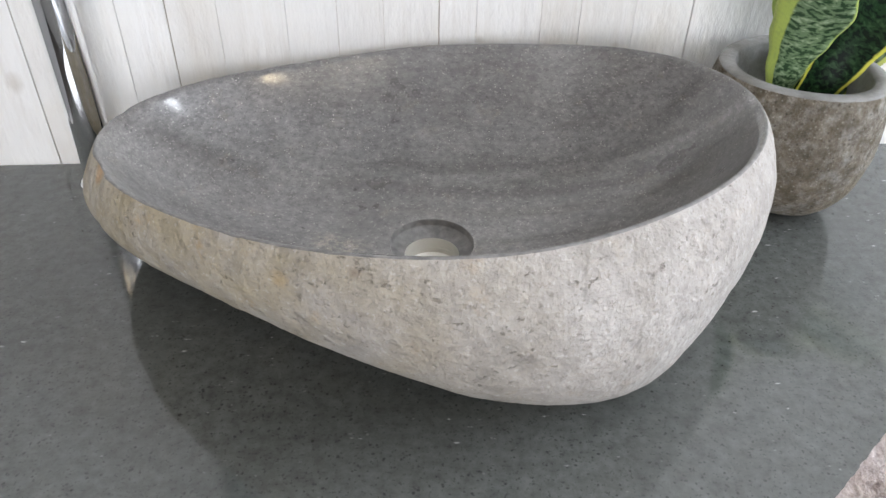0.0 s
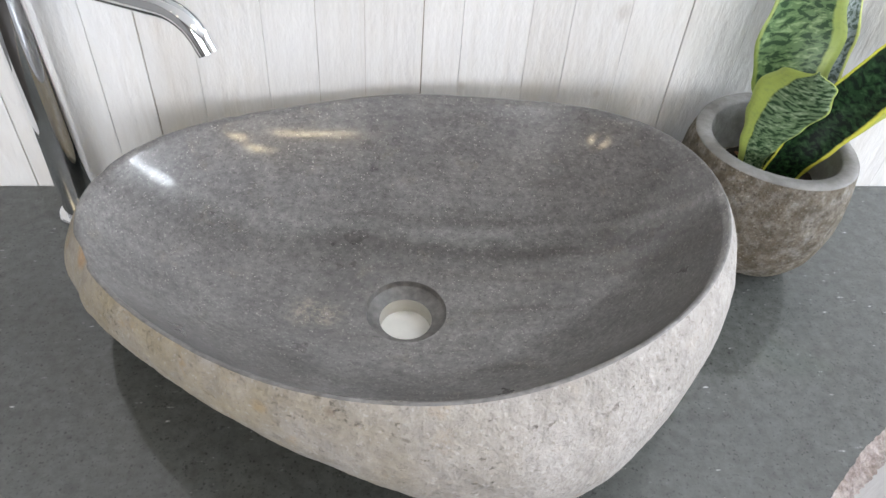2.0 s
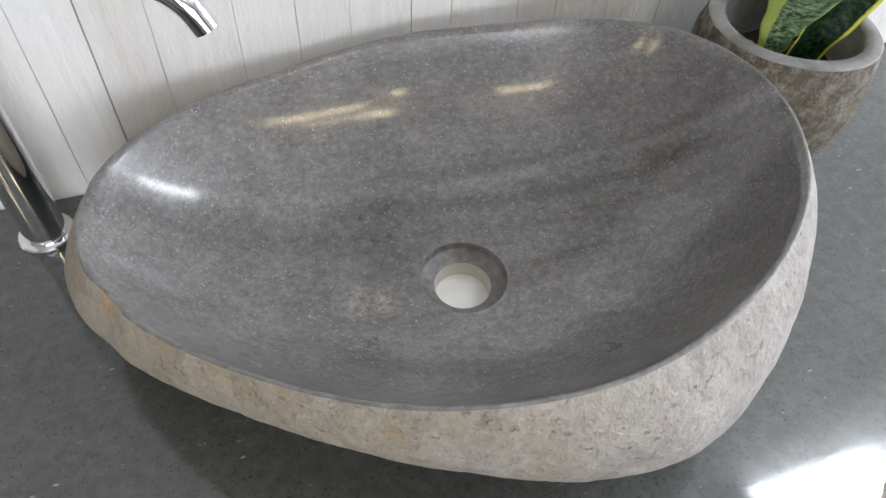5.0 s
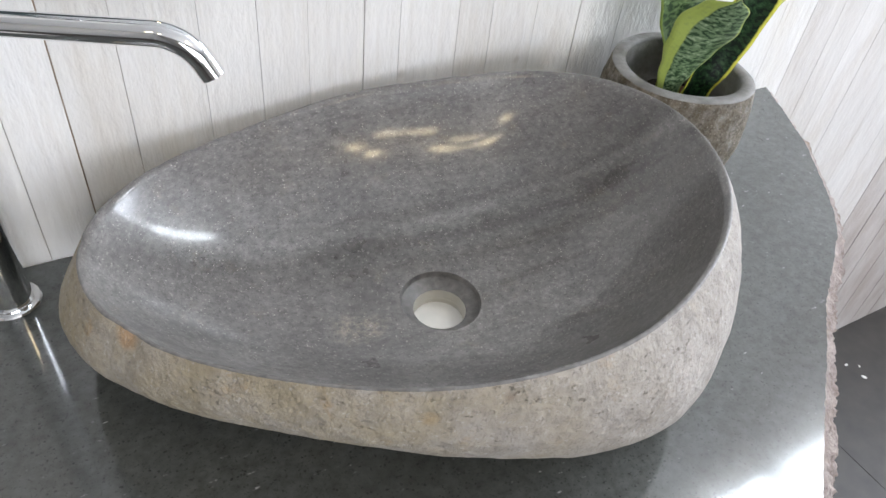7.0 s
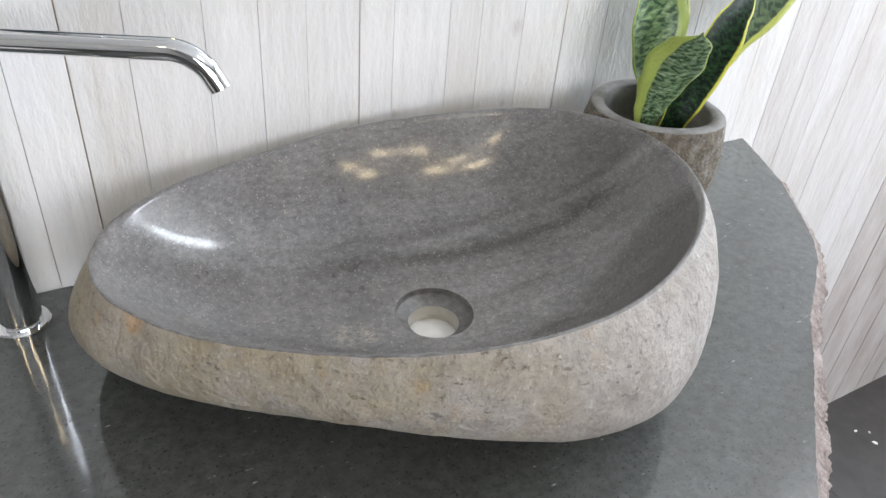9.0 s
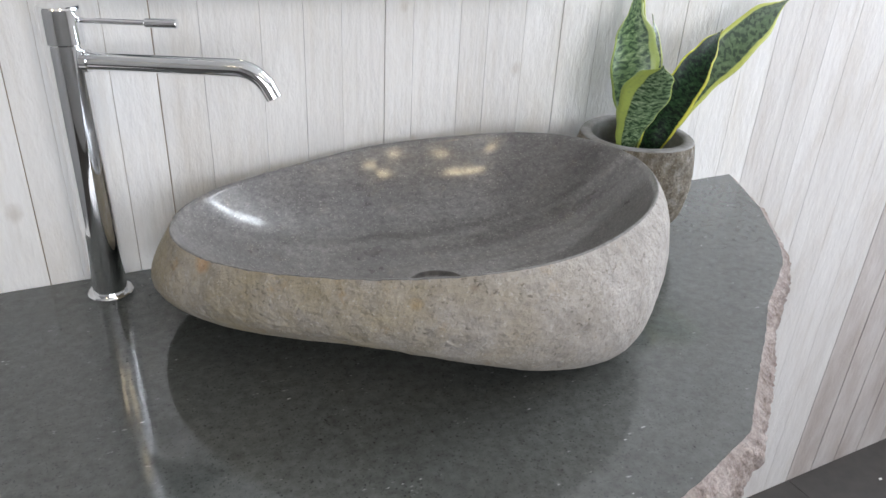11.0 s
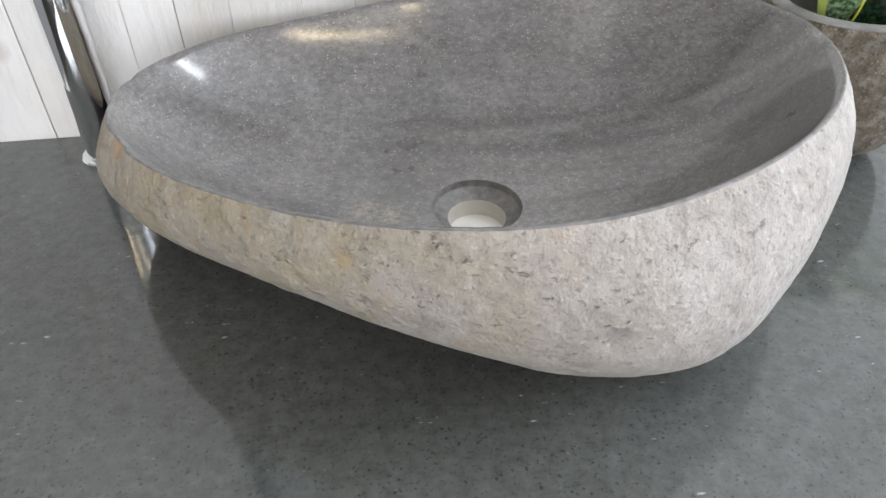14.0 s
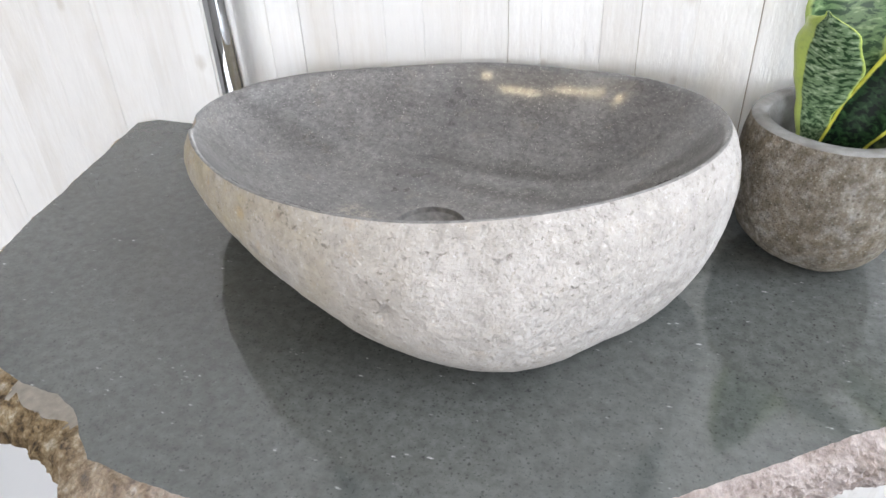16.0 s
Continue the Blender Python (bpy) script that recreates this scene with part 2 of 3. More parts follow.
def slab_split():
    n = Nodes("split_slab_edge", 0.9, 0, 0.3)
    mid, fine = n.noise(55, detail=6, rough=0.7), n.noise(260, detail=4, rough=0.7)
    sep = n.t.nodes.new("ShaderNodeSeparateXYZ")
    n.t.links.new(n.obj, sep.inputs[0])
    rust = n.ramp(n.math("MULTIPLY_ADD", sep.outputs[0], -2.6, 0.1), (0.0, 0.0), (0.6, 1.0))
    col = n.ramp(mid, (0.3, (0.26, 0.205, 0.18)), (0.5, (0.46, 0.39, 0.36)), (0.72, (0.62, 0.56, 0.53)))
    brown = n.ramp(n.noise(75, n.mapped((1, 1, 0.25)), detail=6, rough=0.72), (0.36, (0.05, 0.035, 0.02)), (0.46, (0.21, 0.145, 0.075)), (0.56, (0.34, 0.265, 0.165)), (0.70, (0.60, 0.54, 0.45)))
    col = n.mix(rust, col, brown)
    rusty = n.ramp(n.noise(18, detail=4), (0.58, 0.0), (0.7, 0.5))
    col = n.mix(rusty, col, (0.2, 0.13, 0.07))
    col = n.mix(0.5, col, n.ramp(fine, (0.3, 0.45), (0.7, 1.35)), "MULTIPLY")
    return n.done(col, None, (mid, 1.0, 0.014), (fine, 0.8, 0.004))


def whitewash(name="whitewashed_board", tan_shade=0.0):
    n = Nodes(name, 0.62, 0, 0.35)
    grain = n.noise(30, n.mapped((3.2, 1, 0.11)), detail=6, rough=0.6, dist=0.25)
    hair = n.noise(95, n.mapped((3.4, 1, 0.06)), detail=4, rough=0.6)
    patch = n.noise(9, n.mapped((1.4, 1, 0.5)), detail=5, rough=0.6)
    tone = n.random()
    col = n.ramp(tone, (0.0, (0.75, 0.74, 0.72)), (0.45, (0.785, 0.778, 0.762)), (1.0, (0.82, 0.815, 0.80)))
    col = n.mix(n.ramp(grain, (0.3, 0.26), (0.5, 0.0)), col, (0.60, 0.56, 0.50))
    col = n.mix(n.ramp(patch, (0.5, 0.0), (0.78, 0.5)), col, (0.62, 0.57, 0.49))
    col = n.mix(n.ramp(hair, (0.24, 0.5), (0.32, 0.0)), col, (0.46, 0.41, 0.35))
    # brown mixed in for the right-hand boards: tan wood plus the shade there
    col = n.mix(n.math("MULTIPLY", n.ramp(patch, (0.3, 0.5), (0.7, 1.0)), tan_shade), col, (0.36, 0.305, 0.275))
    for at, r, c in (((-0.405, -0.002, 0.094), 0.008, (0.42, 0.37, 0.3)), ((0.219, -0.002, 0.214), 0.008, (0.48, 0.43, 0.38)),
                     ((0.068, -0.002, 0.131), 0.004, (0.4, 0.34, 0.27)), ((0.212, -0.002, 0.123), 0.004, (0.4, 0.35, 0.3)),
                     ((0.05, -0.002, 0.30), 0.006, (0.5, 0.44, 0.37)), ((-0.62, -0.002, 0.16), 0.007, (0.5, 0.45, 0.38))):
        col = n.mix(n.math("MULTIPLY", n.spot(at, r, (1, 1, 0.75)), 0.38), col, c)
    brush = n.noise(120, n.mapped((1, 1, 0.45)), detail=5, rough=0.65)
    daub = n.noise(26, n.mapped((1.3, 1, 0.5)), detail=4, rough=0.6)
    col = n.mix(0.5, col, n.ramp(daub, (0.3, 0.93), (0.7, 1.03)), "MULTIPLY")
    return n.done(col, None, (daub, 0.55, 0.005), (grain, 0.25, 0.002), (hair, 0.2, 0.0015), (brush, 0.45, 0.0022))


def plain(name, colour, rough=0.6, metal=0.0, vary=0.12, scale=40, bump=0.1):
    n = Nodes(name, rough, metal)
    k = n.ramp(n.noise(scale, detail=5), (0.3, 1 - vary), (0.7, 1 + vary))
    return n.done(n.mix(1.0, colour, k, "MULTIPLY"), None, (n.noise(scale * 6), bump, 0.001))


def chrome():
    n = Nodes("chrome", 0.05, 1.0)
    return n.done((0.86, 0.87, 0.88), n.ramp(n.noise(70), (0.3, 0.03), (0.8, 0.09)))


def leaf_skin(name, base, pale, edge, dark, margin=0.33, shift=0.5, gloss=0.4):
    n = Nodes(name, 0.33, 0, gloss)
    uv = n.t.nodes.new("ShaderNodeTexCoord").outputs["UV"]
    sep = n.t.nodes.new("ShaderNodeSeparateXYZ")
    n.t.links.new(uv, sep.inputs[0])
    wob = n.noise(9, n.mapped((1, 3, 1), uv), detail=3)
    off = n.math("ABSOLUTE", n.math("SUBTRACT", n.math("MULTIPLY_ADD", wob, 0.06, sep.outputs[0]), shift + 0.03))
    band = n.noise(1.0, n.mapped((6.5, 44, 1), uv), detail=3, rough=0.55, dist=0.5)
    col = n.ramp(band, (0.44, dark), (0.50, base), (0.57, base), (0.65, pale))
    fleck = n.noise(1.0, n.mapped((14, 40, 1), uv), detail=3)
    edge = n.mix(n.ramp(fleck, (0.5, 0.0), (0.66, 0.5)), edge, tuple(0.55 * a + 0.45 * b for a, b in zip(edge, base)))
    col = n.mix(n.ramp(off, (margin - 0.015, 0.0), (margin + 0.015, 1.0)), col, edge)
    lines = n.noise(6, n.mapped((14, 0.5, 1), uv), detail=3)
    col = n.mix(0.3, col, n.ramp(lines, (0.3, 0.75), (0.7, 1.2)), "MULTIPLY")
    return n.done(col, None, (lines, 0.15, 0.001))


def glow(name, colour, strength):
    n = Nodes(name)
    n.b.inputs["Emission Color"].default_value = (*colour, 1)
    n.b.inputs["Emission Strength"].default_value = strength
    return n.done(colour)


SKIN, BOWL, HONED = stone_rough(), stone_polished(), stone_honed()
LIP = plain("worn_rim_stone", (0.17, 0.163, 0.157), 0.45, vary=0.35, scale=140)
POT, SLAB, SPLIT = pot_stone(), slab_polished(), slab_split()
BOARD, CHROME = whitewash(), chrome()
# right-hand boards, tan wood with the wall's shade put into the colour
TAN_BOARD = whitewash("tan_dimmed_board", 0.3)
DIM_BOARD = whitewash("tan_shaded_board", 0.9)
GAP = plain("brown_board_gap", (0.34, 0.265, 0.195), 0.9)
PAINT = plain("white_wall_paint", (0.78, 0.775, 0.765), 0.75, vary=0.03, scale=6)
# grey for the unseen south and west walls: less fill, darker reflections
GREY = plain("fill_cutting_grey", (0.30, 0.295, 0.29), 0.75, vary=0.05, scale=6)
PALE = plain("pale_raw_stone", (0.55, 0.53, 0.48), 0.8, vary=0.08, scale=60)
FLAKED = plain("flaked_slab_stone", (0.2, 0.178, 0.15), 0.8, vary=0.25, scale=110, bump=0.4)
SEAL = plain("white_plaster", (0.78, 0.77, 0.73), 0.7, vary=0.05, scale=60)
TILE = plain("dark_floor_tile", (0.028, 0.024, 0.020), 0.5, vary=0.35, scale=18)
GROUT = plain("floor_grout", (0.05, 0.043, 0.036), 0.9)
FRAME = plain("white_window_frame", (0.7, 0.7, 0.7), 0.4, vary=0.02)
SOIL = plain("dark_potting_soil", (0.028, 0.02, 0.014), 0.95, vary=0.4, scale=120, bump=0.8)
BARK = plain("bark_chip", (0.30, 0.15, 0.085), 0.85, vary=0.35, scale=90, bump=0.5)
SPECK = plain("white_paint_fleck", (0.7, 0.7, 0.66), 0.6)
LEAF = leaf_skin("snake_plant_leaf", (0.12, 0.2, 0.085), (0.26, 0.36, 0.18), (0.36, 0.45, 0.13), (0.022, 0.06, 0.022), 0.40, 0.46)
LEAF_SHORT = leaf_skin("short_snake_plant_leaf", (0.15, 0.23, 0.12), (0.32, 0.41, 0.26), (0.42, 0.52, 0.12), (0.022, 0.06, 0.022), 0.36, 0.62)
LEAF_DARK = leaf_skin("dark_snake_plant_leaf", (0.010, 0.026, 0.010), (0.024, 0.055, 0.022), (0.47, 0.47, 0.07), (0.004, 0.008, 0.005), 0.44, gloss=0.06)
LEAF_MID = leaf_skin("far_snake_plant_leaf", (0.07, 0.115, 0.05), (0.11, 0.165, 0.075), (0.42, 0.46, 0.10), (0.02, 0.04, 0.018), 0.38)
LEAF_GREY = leaf_skin("grey_snake_plant_leaf", (0.22, 0.27, 0.26), (0.34, 0.38, 0.38), (0.45, 0.5, 0.14), (0.06, 0.09, 0.07), 0.42)
DARKGREEN = plain("dark_green_frame", (0.012, 0.03, 0.032), 0.4, vary=0.2)
GLASS = plain("mirror_silver", (0.85, 0.87, 0.86), 0.02, 1.0, vary=0.01, bump=0.0)
LAMP = glow("warm_lamp_glass", (1.0, 0.82, 0.52), 21)

# ---- building helpers ----


def part(name, bm, material, parent=None, label="", smooth=False):
    me = bpy.data.meshes.new(name)
    bm.normal_update()
    bm.to_mesh(me)
    bm.free()
    for m in material if isinstance(material, (list, tuple)) else (material,):
        me.materials.append(m)
    if smooth:
        me.polygons.foreach_set("use_smooth", [True] * len(me.polygons))
    ob = new(name, me)
    ob.parent = parent
    return tagged(ob, label)


def block(x0, x1, y0, y1, z0, z1, bevel=0.0, bm=None):
    bm = bm or bmesh.new()
    made = bmesh.ops.create_cube(bm, size=1, matrix=Matrix.LocRotScale(((x0 + x1) / 2, (y0 + y1) / 2, (z0 + z1) / 2), None, (x1 - x0, y1 - y0, z1 - z0)))
    if bevel:
        edges = {e for v in made["verts"] for e in v.link_edges}
        bmesh.ops.bevel(bm, geom=list(edges), offset=bevel, segments=2, affect="EDGES", profile=0.5)
    return bm


def grid(bm, rings, closed=True, slot=0):
    """Joins rows of points into a sheet of quads."""
    rows = [[bm.verts.new(p) for p in ring] for ring in rings]
    n = len(rows[0])
    for a, b in zip(rows, rows[1:]):
        for i in range(n if closed else n - 1):
            j = (i + 1) % n
            f = bm.faces.new((a[i], a[j], b[j], b[i]))
            f.material_index, f.smooth = slot, True
    return rows


def creased(bm, seg):
    """Sharp edges wherever two faces meet at more than the step of one segment."""
    limit = max(0.15, 1.3 * 2 * math.pi / seg)
    for e in bm.edges:
        if len(e.link_faces) == 2 and e.calc_face_angle() > limit:
            e.smooth = False
    return bm


def lathe(profile, seg=40, bm=None):
    """A turned solid round z from (radius, height) pairs."""
    bm = bm or bmesh.new()
    rows = grid(bm, [[(max(r, 1e-5) * math.cos(2 * math.pi * i / seg), max(r, 1e-5) * math.sin(2 * math.pi * i / seg), z) for i in range(seg)] for r, z in profile])
    bmesh.ops.remove_doubles(bm, verts=bm.verts, dist=2e-5)
    bmesh.ops.recalc_face_normals(bm, faces=bm.faces)
    return creased(bm, seg)


def tube(points, radius, seg=24, bm=None, cap=True):
    """A round bar along points; radius: one or one a point."""
    bm = bm or bmesh.new()
    pts = [Vector(p) for p in points]
    rad = radius if isinstance(radius, (list, tuple)) else [radius] * len(pts)
    rings, side = [], None
    for i, p in enumerate(pts):
        d = (pts[min(i + 1, len(pts) - 1)] - pts[max(i - 1, 0)]).normalized()
        side = (side - d * side.dot(d)).normalized() if side else d.orthogonal().normalized()
        up = d.cross(side)
        rings.append([p + rad[i] * (math.cos(a) * side + math.sin(a) * up) for a in (2 * math.pi * k / seg for k in range(seg))])
    rows = grid(bm, rings)
    if cap:
        bm.faces.new(rows[0][::-1])
        bm.faces.new(rows[-1])
    bmesh.ops.recalc_face_normals(bm, faces=bm.faces)
    return creased(bm, seg)


def four(c, th):
    """A closed wave: mean, then cosine and sine of each order."""
    return c[0] + sum(c[2 * k - 1] * math.cos(k * th) + c[2 * k] * math.sin(k * th) for k in range(1, (len(c) + 1) // 2))


def bez(pts, s):
    n = len(pts) - 1
    return sum((math.comb(n, i) * s**i * (1 - s) ** (n - i) * p for i, p in enumerate(pts)), 0 * pts[0])


def thing(name, label, category, at=(0, 0, 0), group=""):
    return tagged_at(new(name), at, label, category, group)


def tagged_at(ob, at, label, category, group=""):
    ob.location = at
    return tagged(ob, label, category, group)


# ---- room ----
R = ROOM


def hollow_wall(name, axis, at, thick, a0, a1, z0, z1, hole):
    """A wall across x or y with one opening through it."""
    h0, h1, k0, k1 = hole
    bm = bmesh.new()
    for p0, p1, q0, q1 in ((a0, h0, z0, z1), (h1, a1, z0, z1), (h0, h1, z0, k0), (h0, h1, k1, z1)):
        if axis == "x":
            block(at, at + thick, p0, p1, q0, q1, bm=bm)
        else:
            block(p0, p1, at, at + thick, q0, q1, bm=bm)
    return tagged(part(name, bm, GREY if axis == "y" else PAINT), "plain painted wall with a window opening", "wall", kind="structure")


def window(name, axis, at, hole, bars):
    h0, h1, k0, k1 = hole
    top = tagged(new(name), "white framed window letting in daylight", "window", kind="structure")
    w = 0.05

    def bar(nm, p0, p1, q0, q1):
        bm = block(at, at + 0.06, p0, p1, q0, q1, 0.004) if axis == "x" else block(p0, p1, at, at + 0.06, q0, q1, 0.004)
        part(nm, bm, FRAME, top)

    for p0, p1, q0, q1 in ((h0, h0 + w, k0, k1), (h1 - w, h1, k0, k1), (h0 + w, h1 - w, k0, k0 + w), (h0 + w, h1 - w, k1 - w, k1)):
        bar("window_frame", p0, p1, q0, q1)
    for i in range(1, bars + 1):
        c = h0 + (h1 - h0) * i / (bars + 1)
        bar("mullion", c - 0.025, c + 0.025, k0 + w, k1 - w)


hollow_wall("wall_east", "x", R["x1"], 0.15, R["y0"], R["y1"] + 0.12, R["z0"], R["z1"], WIN_R)
hollow_wall("wall_south", "y", R["y0"] - 0.15, 0.15, R["x0"] - 0.15, R["x1"] + 0.15, R["z0"], R["z1"], WIN_F)
tagged(part("wall_west", block(R["x0"] - 0.15, R["x0"], R["y0"], R["y1"] + 0.12, R["z0"], R["z1"]), GREY), "unseen side wall, grey to cut the fill light", "wall", kind="structure")
tagged(part("ceiling", block(R["x0"] - 0.15, R["x1"] + 0.15, R["y0"] - 0.15, R["y1"] + 0.12, R["z1"], R["z1"] + 0.12), PAINT), "plain white ceiling", "ceiling", kind="structure")
window("window_1", "x", R["x1"] + 0.02, WIN_R, 1)
window("window_2", "y", R["y0"] - 0.09, WIN_F, 2)
wall_north = tagged(part("wall_north", block(R["x0"], R["x1"], 0.003, 0.12, R["z0"], R["z1"]), GAP), "wall of whitewashed upright wooden boards", "wall", kind="structure")
floor = tagged(part("floor", block(R["x0"] - 0.15, R["x1"] + 0.15, R["y0"] - 0.15, R["y1"] + 0.12, R["z0"] - 0.12, R["z0"] - 0.0012), GROUT), "dark grey stone tile floor", "floor", kind="structure")

# ceiling lamps behind the camera
for x, y in ((0.40, -1.74), (0.62, -2.05), (0.2, -2.4), (-1.5, -2.25), (-1.75, -1.85)):
    lamp = thing("ceiling_lamp", "round warm glowing ceiling downlight", "ceiling lamp", (x, y, R["z1"]), "ceiling downlights")
    part("rim", lathe([(0.105, 0.0), (0.121, 0.0), (0.123, -0.004), (0.121, -0.010), (0.108, -0.010), (0.105, 0.0)], 32), FRAME, lamp, smooth=True)
    part("glass", lathe([(0, -0.006), (0.1075, -0.006), (0.1075, -0.002), (0, -0.002)], 32), LAMP, lamp, "warm glowing glass")

# unseen cool panels added in the ceiling by the boarded wall, for high right-hand light
PANEL = glow("added_panel_glow", (0.86, 0.93, 1.0), 23)
for x0, x1 in ((1.2, 1.74), (1.78, 2.34)):
    panel = thing("added_light_panel", "long cool white panel added unseen for high light from the right", "ceiling light", group="ceiling light panels")
    for p0, p1, q0, q1 in ((x0, x1, -0.342, -0.332), (x0, x1, -0.022, -0.012), (x0, x0 + 0.01, -0.332, -0.022), (x1 - 0.01, x1, -0.332, -0.022)):
        part("rim", block(p0, p1, q0, q1, R["z1"] - 0.012, R["z1"]), FRAME, panel)
    part("diffuser", block(x0 + 0.01, x1 - 0.01, -0.242, -0.022, R["z1"] - 0.008, R["z1"]), PANEL, panel, "cool glowing sheet of the added panel")

# ---- stone slab counter ----


def stone_slab():
    outline = [(0.686, -0.001), (-0.45, -0.001), (-0.503, -0.002), (-0.526, -0.019), (-0.515, -0.063), (-0.497, -0.139), (-0.477, -0.22), (-0.463, -0.288), (-0.436, -0.365),
               (-0.385, -0.437), (-0.3, -0.485), (-0.26, -0.496), (-0.222, -0.497), (-0.196, -0.506), (-0.148, -0.544), (-0.1, -0.549),
               (-0.04, -0.55), (0.048, -0.553), (0.11, -0.535), (0.151, -0.522), (0.184, -0.511), (0.258, -0.453), (0.31, -0.414),
               (0.384, -0.354), (0.44, -0.318), (0.487, -0.287), (0.522, -0.256), (0.566, -0.202), (0.616, -0.133), (0.656, -0.061)]
    FLAKE = (-0.222, -0.499)
    pts = []
    for i, a in enumerate(outline):
        a, b = Vector(a), Vector(outline[(i + 1) % len(outline)])
        n = max(1, int((b - a).length / 0.0028))
        if i == 0:
            n = 60
        pts += [a.lerp(b, k / n) for k in range(n)]
    m = len(pts)
    rough, out = [], []
    for i, p in enumerate(pts):
        t = (pts[(i + 6) % m] - pts[i - 6]).normalized()
        o = Vector((-t.y, t.x)) * -1
        back = p.y > -0.003
        out.append(Vector((0, 0)) if back else o)
        rough.append(0.0 if back else 1.0)
    rings = []
    for j in range(20):
        s = j / 19
        z = -0.058 * s ** 1.15
        ring = []
        for p, o, k in zip(pts, out, rough):
            left = max(0.0, min(1.0, (-0.02 - p.x) / 0.2)) * (1 if p.y < -0.4 else 0)
            right = max(0.0, min(1.0, (p.x - 0.13) / 0.08))
            front = 1.0 + 0.9 * math.exp(-((p.x - 0.1) / 0.05) ** 2) + 0.25 * right
            bulge = 0.0115 * (1 - (1 - min(1.0, s / 0.5)) ** 2.2) * (1 - 0.75 * max(0.0, (s - 0.55) / 0.45) ** 2)
            coarse = noise.noise((p.x * 38, p.y * 38, z * 45)) + 0.6 * noise.noise((p.x * 85, p.y * 85, z * 100))
            fine = noise.noise((p.x * 190, p.y * 190, z * 210))
            amp = (0.0016 + 0.0075 * min(1.0, s / 0.35)) * (1 - 0.15 * right)
            d = bulge * (front + 2.2 * left) + amp * (coarse * (0.7 + 0.5 * left) + (0.3 + 0.45 * right) * fine)
            # a shallow flake broken out of the top edge
            if j > 0:
                d = max(d, (0.019 + 0.003 * coarse) * math.exp(-(((p - Vector(FLAKE)).length / 0.036) ** 4)))
            q = p + o * d * k
            zz = z + k * (0.0 if j == 0 else 0.0035 * min(1, s * 8) * noise.noise((p.x * 60, p.y * 60, z * 50 + 7)) + 0.0012 * fine * min(1, s * 8))
            ring.append((q.x, min(q.y, -0.001), zz))
        rings.append(ring)
    bm = bmesh.new()
    rows = grid(bm, rings, slot=1)
    for f in bm.faces:
        f.smooth = False
        if f.calc_center_median().z > -0.003 and (f.calc_center_median().xy - Vector(FLAKE)).length < 0.045:
            f.material_index = 2
    bm.faces.new(rows[0]).material_index = 0
    bm.faces.new(rows[-1][::-1]).material_index = 1
    bmesh.ops.recalc_face_normals(bm, faces=bm.faces)
    return tagged(part("stone_slab", bm, [SLAB, SPLIT, FLAKED]), "polished grey-green stone counter slab with rough split edges", "counter slab")


stone_slab()

# ---- river stone basin ----
RIM_R = (0.2186, -0.0109, 0.0265, 0.0371, -0.0061, -0.0012, 0.0162, 0.0025, -0.002, -0.001, 0.0046, -0.0015, -0.0013)
RIM_Z = (0.1397, 0.0137, -0.008, -0.002, 0.0033, 0.0009, -0.0019)
SHELL = (0.1633, -0.2877, 0.0467, 0.0016, -0.0188, 0.0069, -0.0056, -0.0084, 0.0035, 0.7398, -0.2798, 0.3229, -0.1918, -0.0356, 0.1098, -0.0955, 0.8460, -0.2754, 0.2191, -0.0288, -0.3418, 0.0458, 0.2536, 0.0107, -0.0069, 0.0236, -0.0079, 0.0129, -0.0127, -0.0111)
RIM_C, DRAIN = Vector((0.02, -0.225)), Vector((0.005, -0.219, 0.034))

DENTS = [(Vector((0.047, -0.425, 0.085)), 0.009, 0.0042), (Vector((0.060, -0.428, 0.078)), 0.007, 0.0034), (Vector((0.25, -0.292, 0.097)), 0.006, 0.003), (Vector((0.252, -0.29, 0.088)), 0.006, 0.003),
         (Vector((-0.053, -0.394, 0.138)), 0.005, 0.0016), (Vector((0.03, -0.418, 0.105)), 0.005, 0.0013), (Vector((0.105, -0.42, 0.11)), 0.005, 0.001), (Vector((-0.18, -0.32, 0.10)), 0.006, 0.0012)]


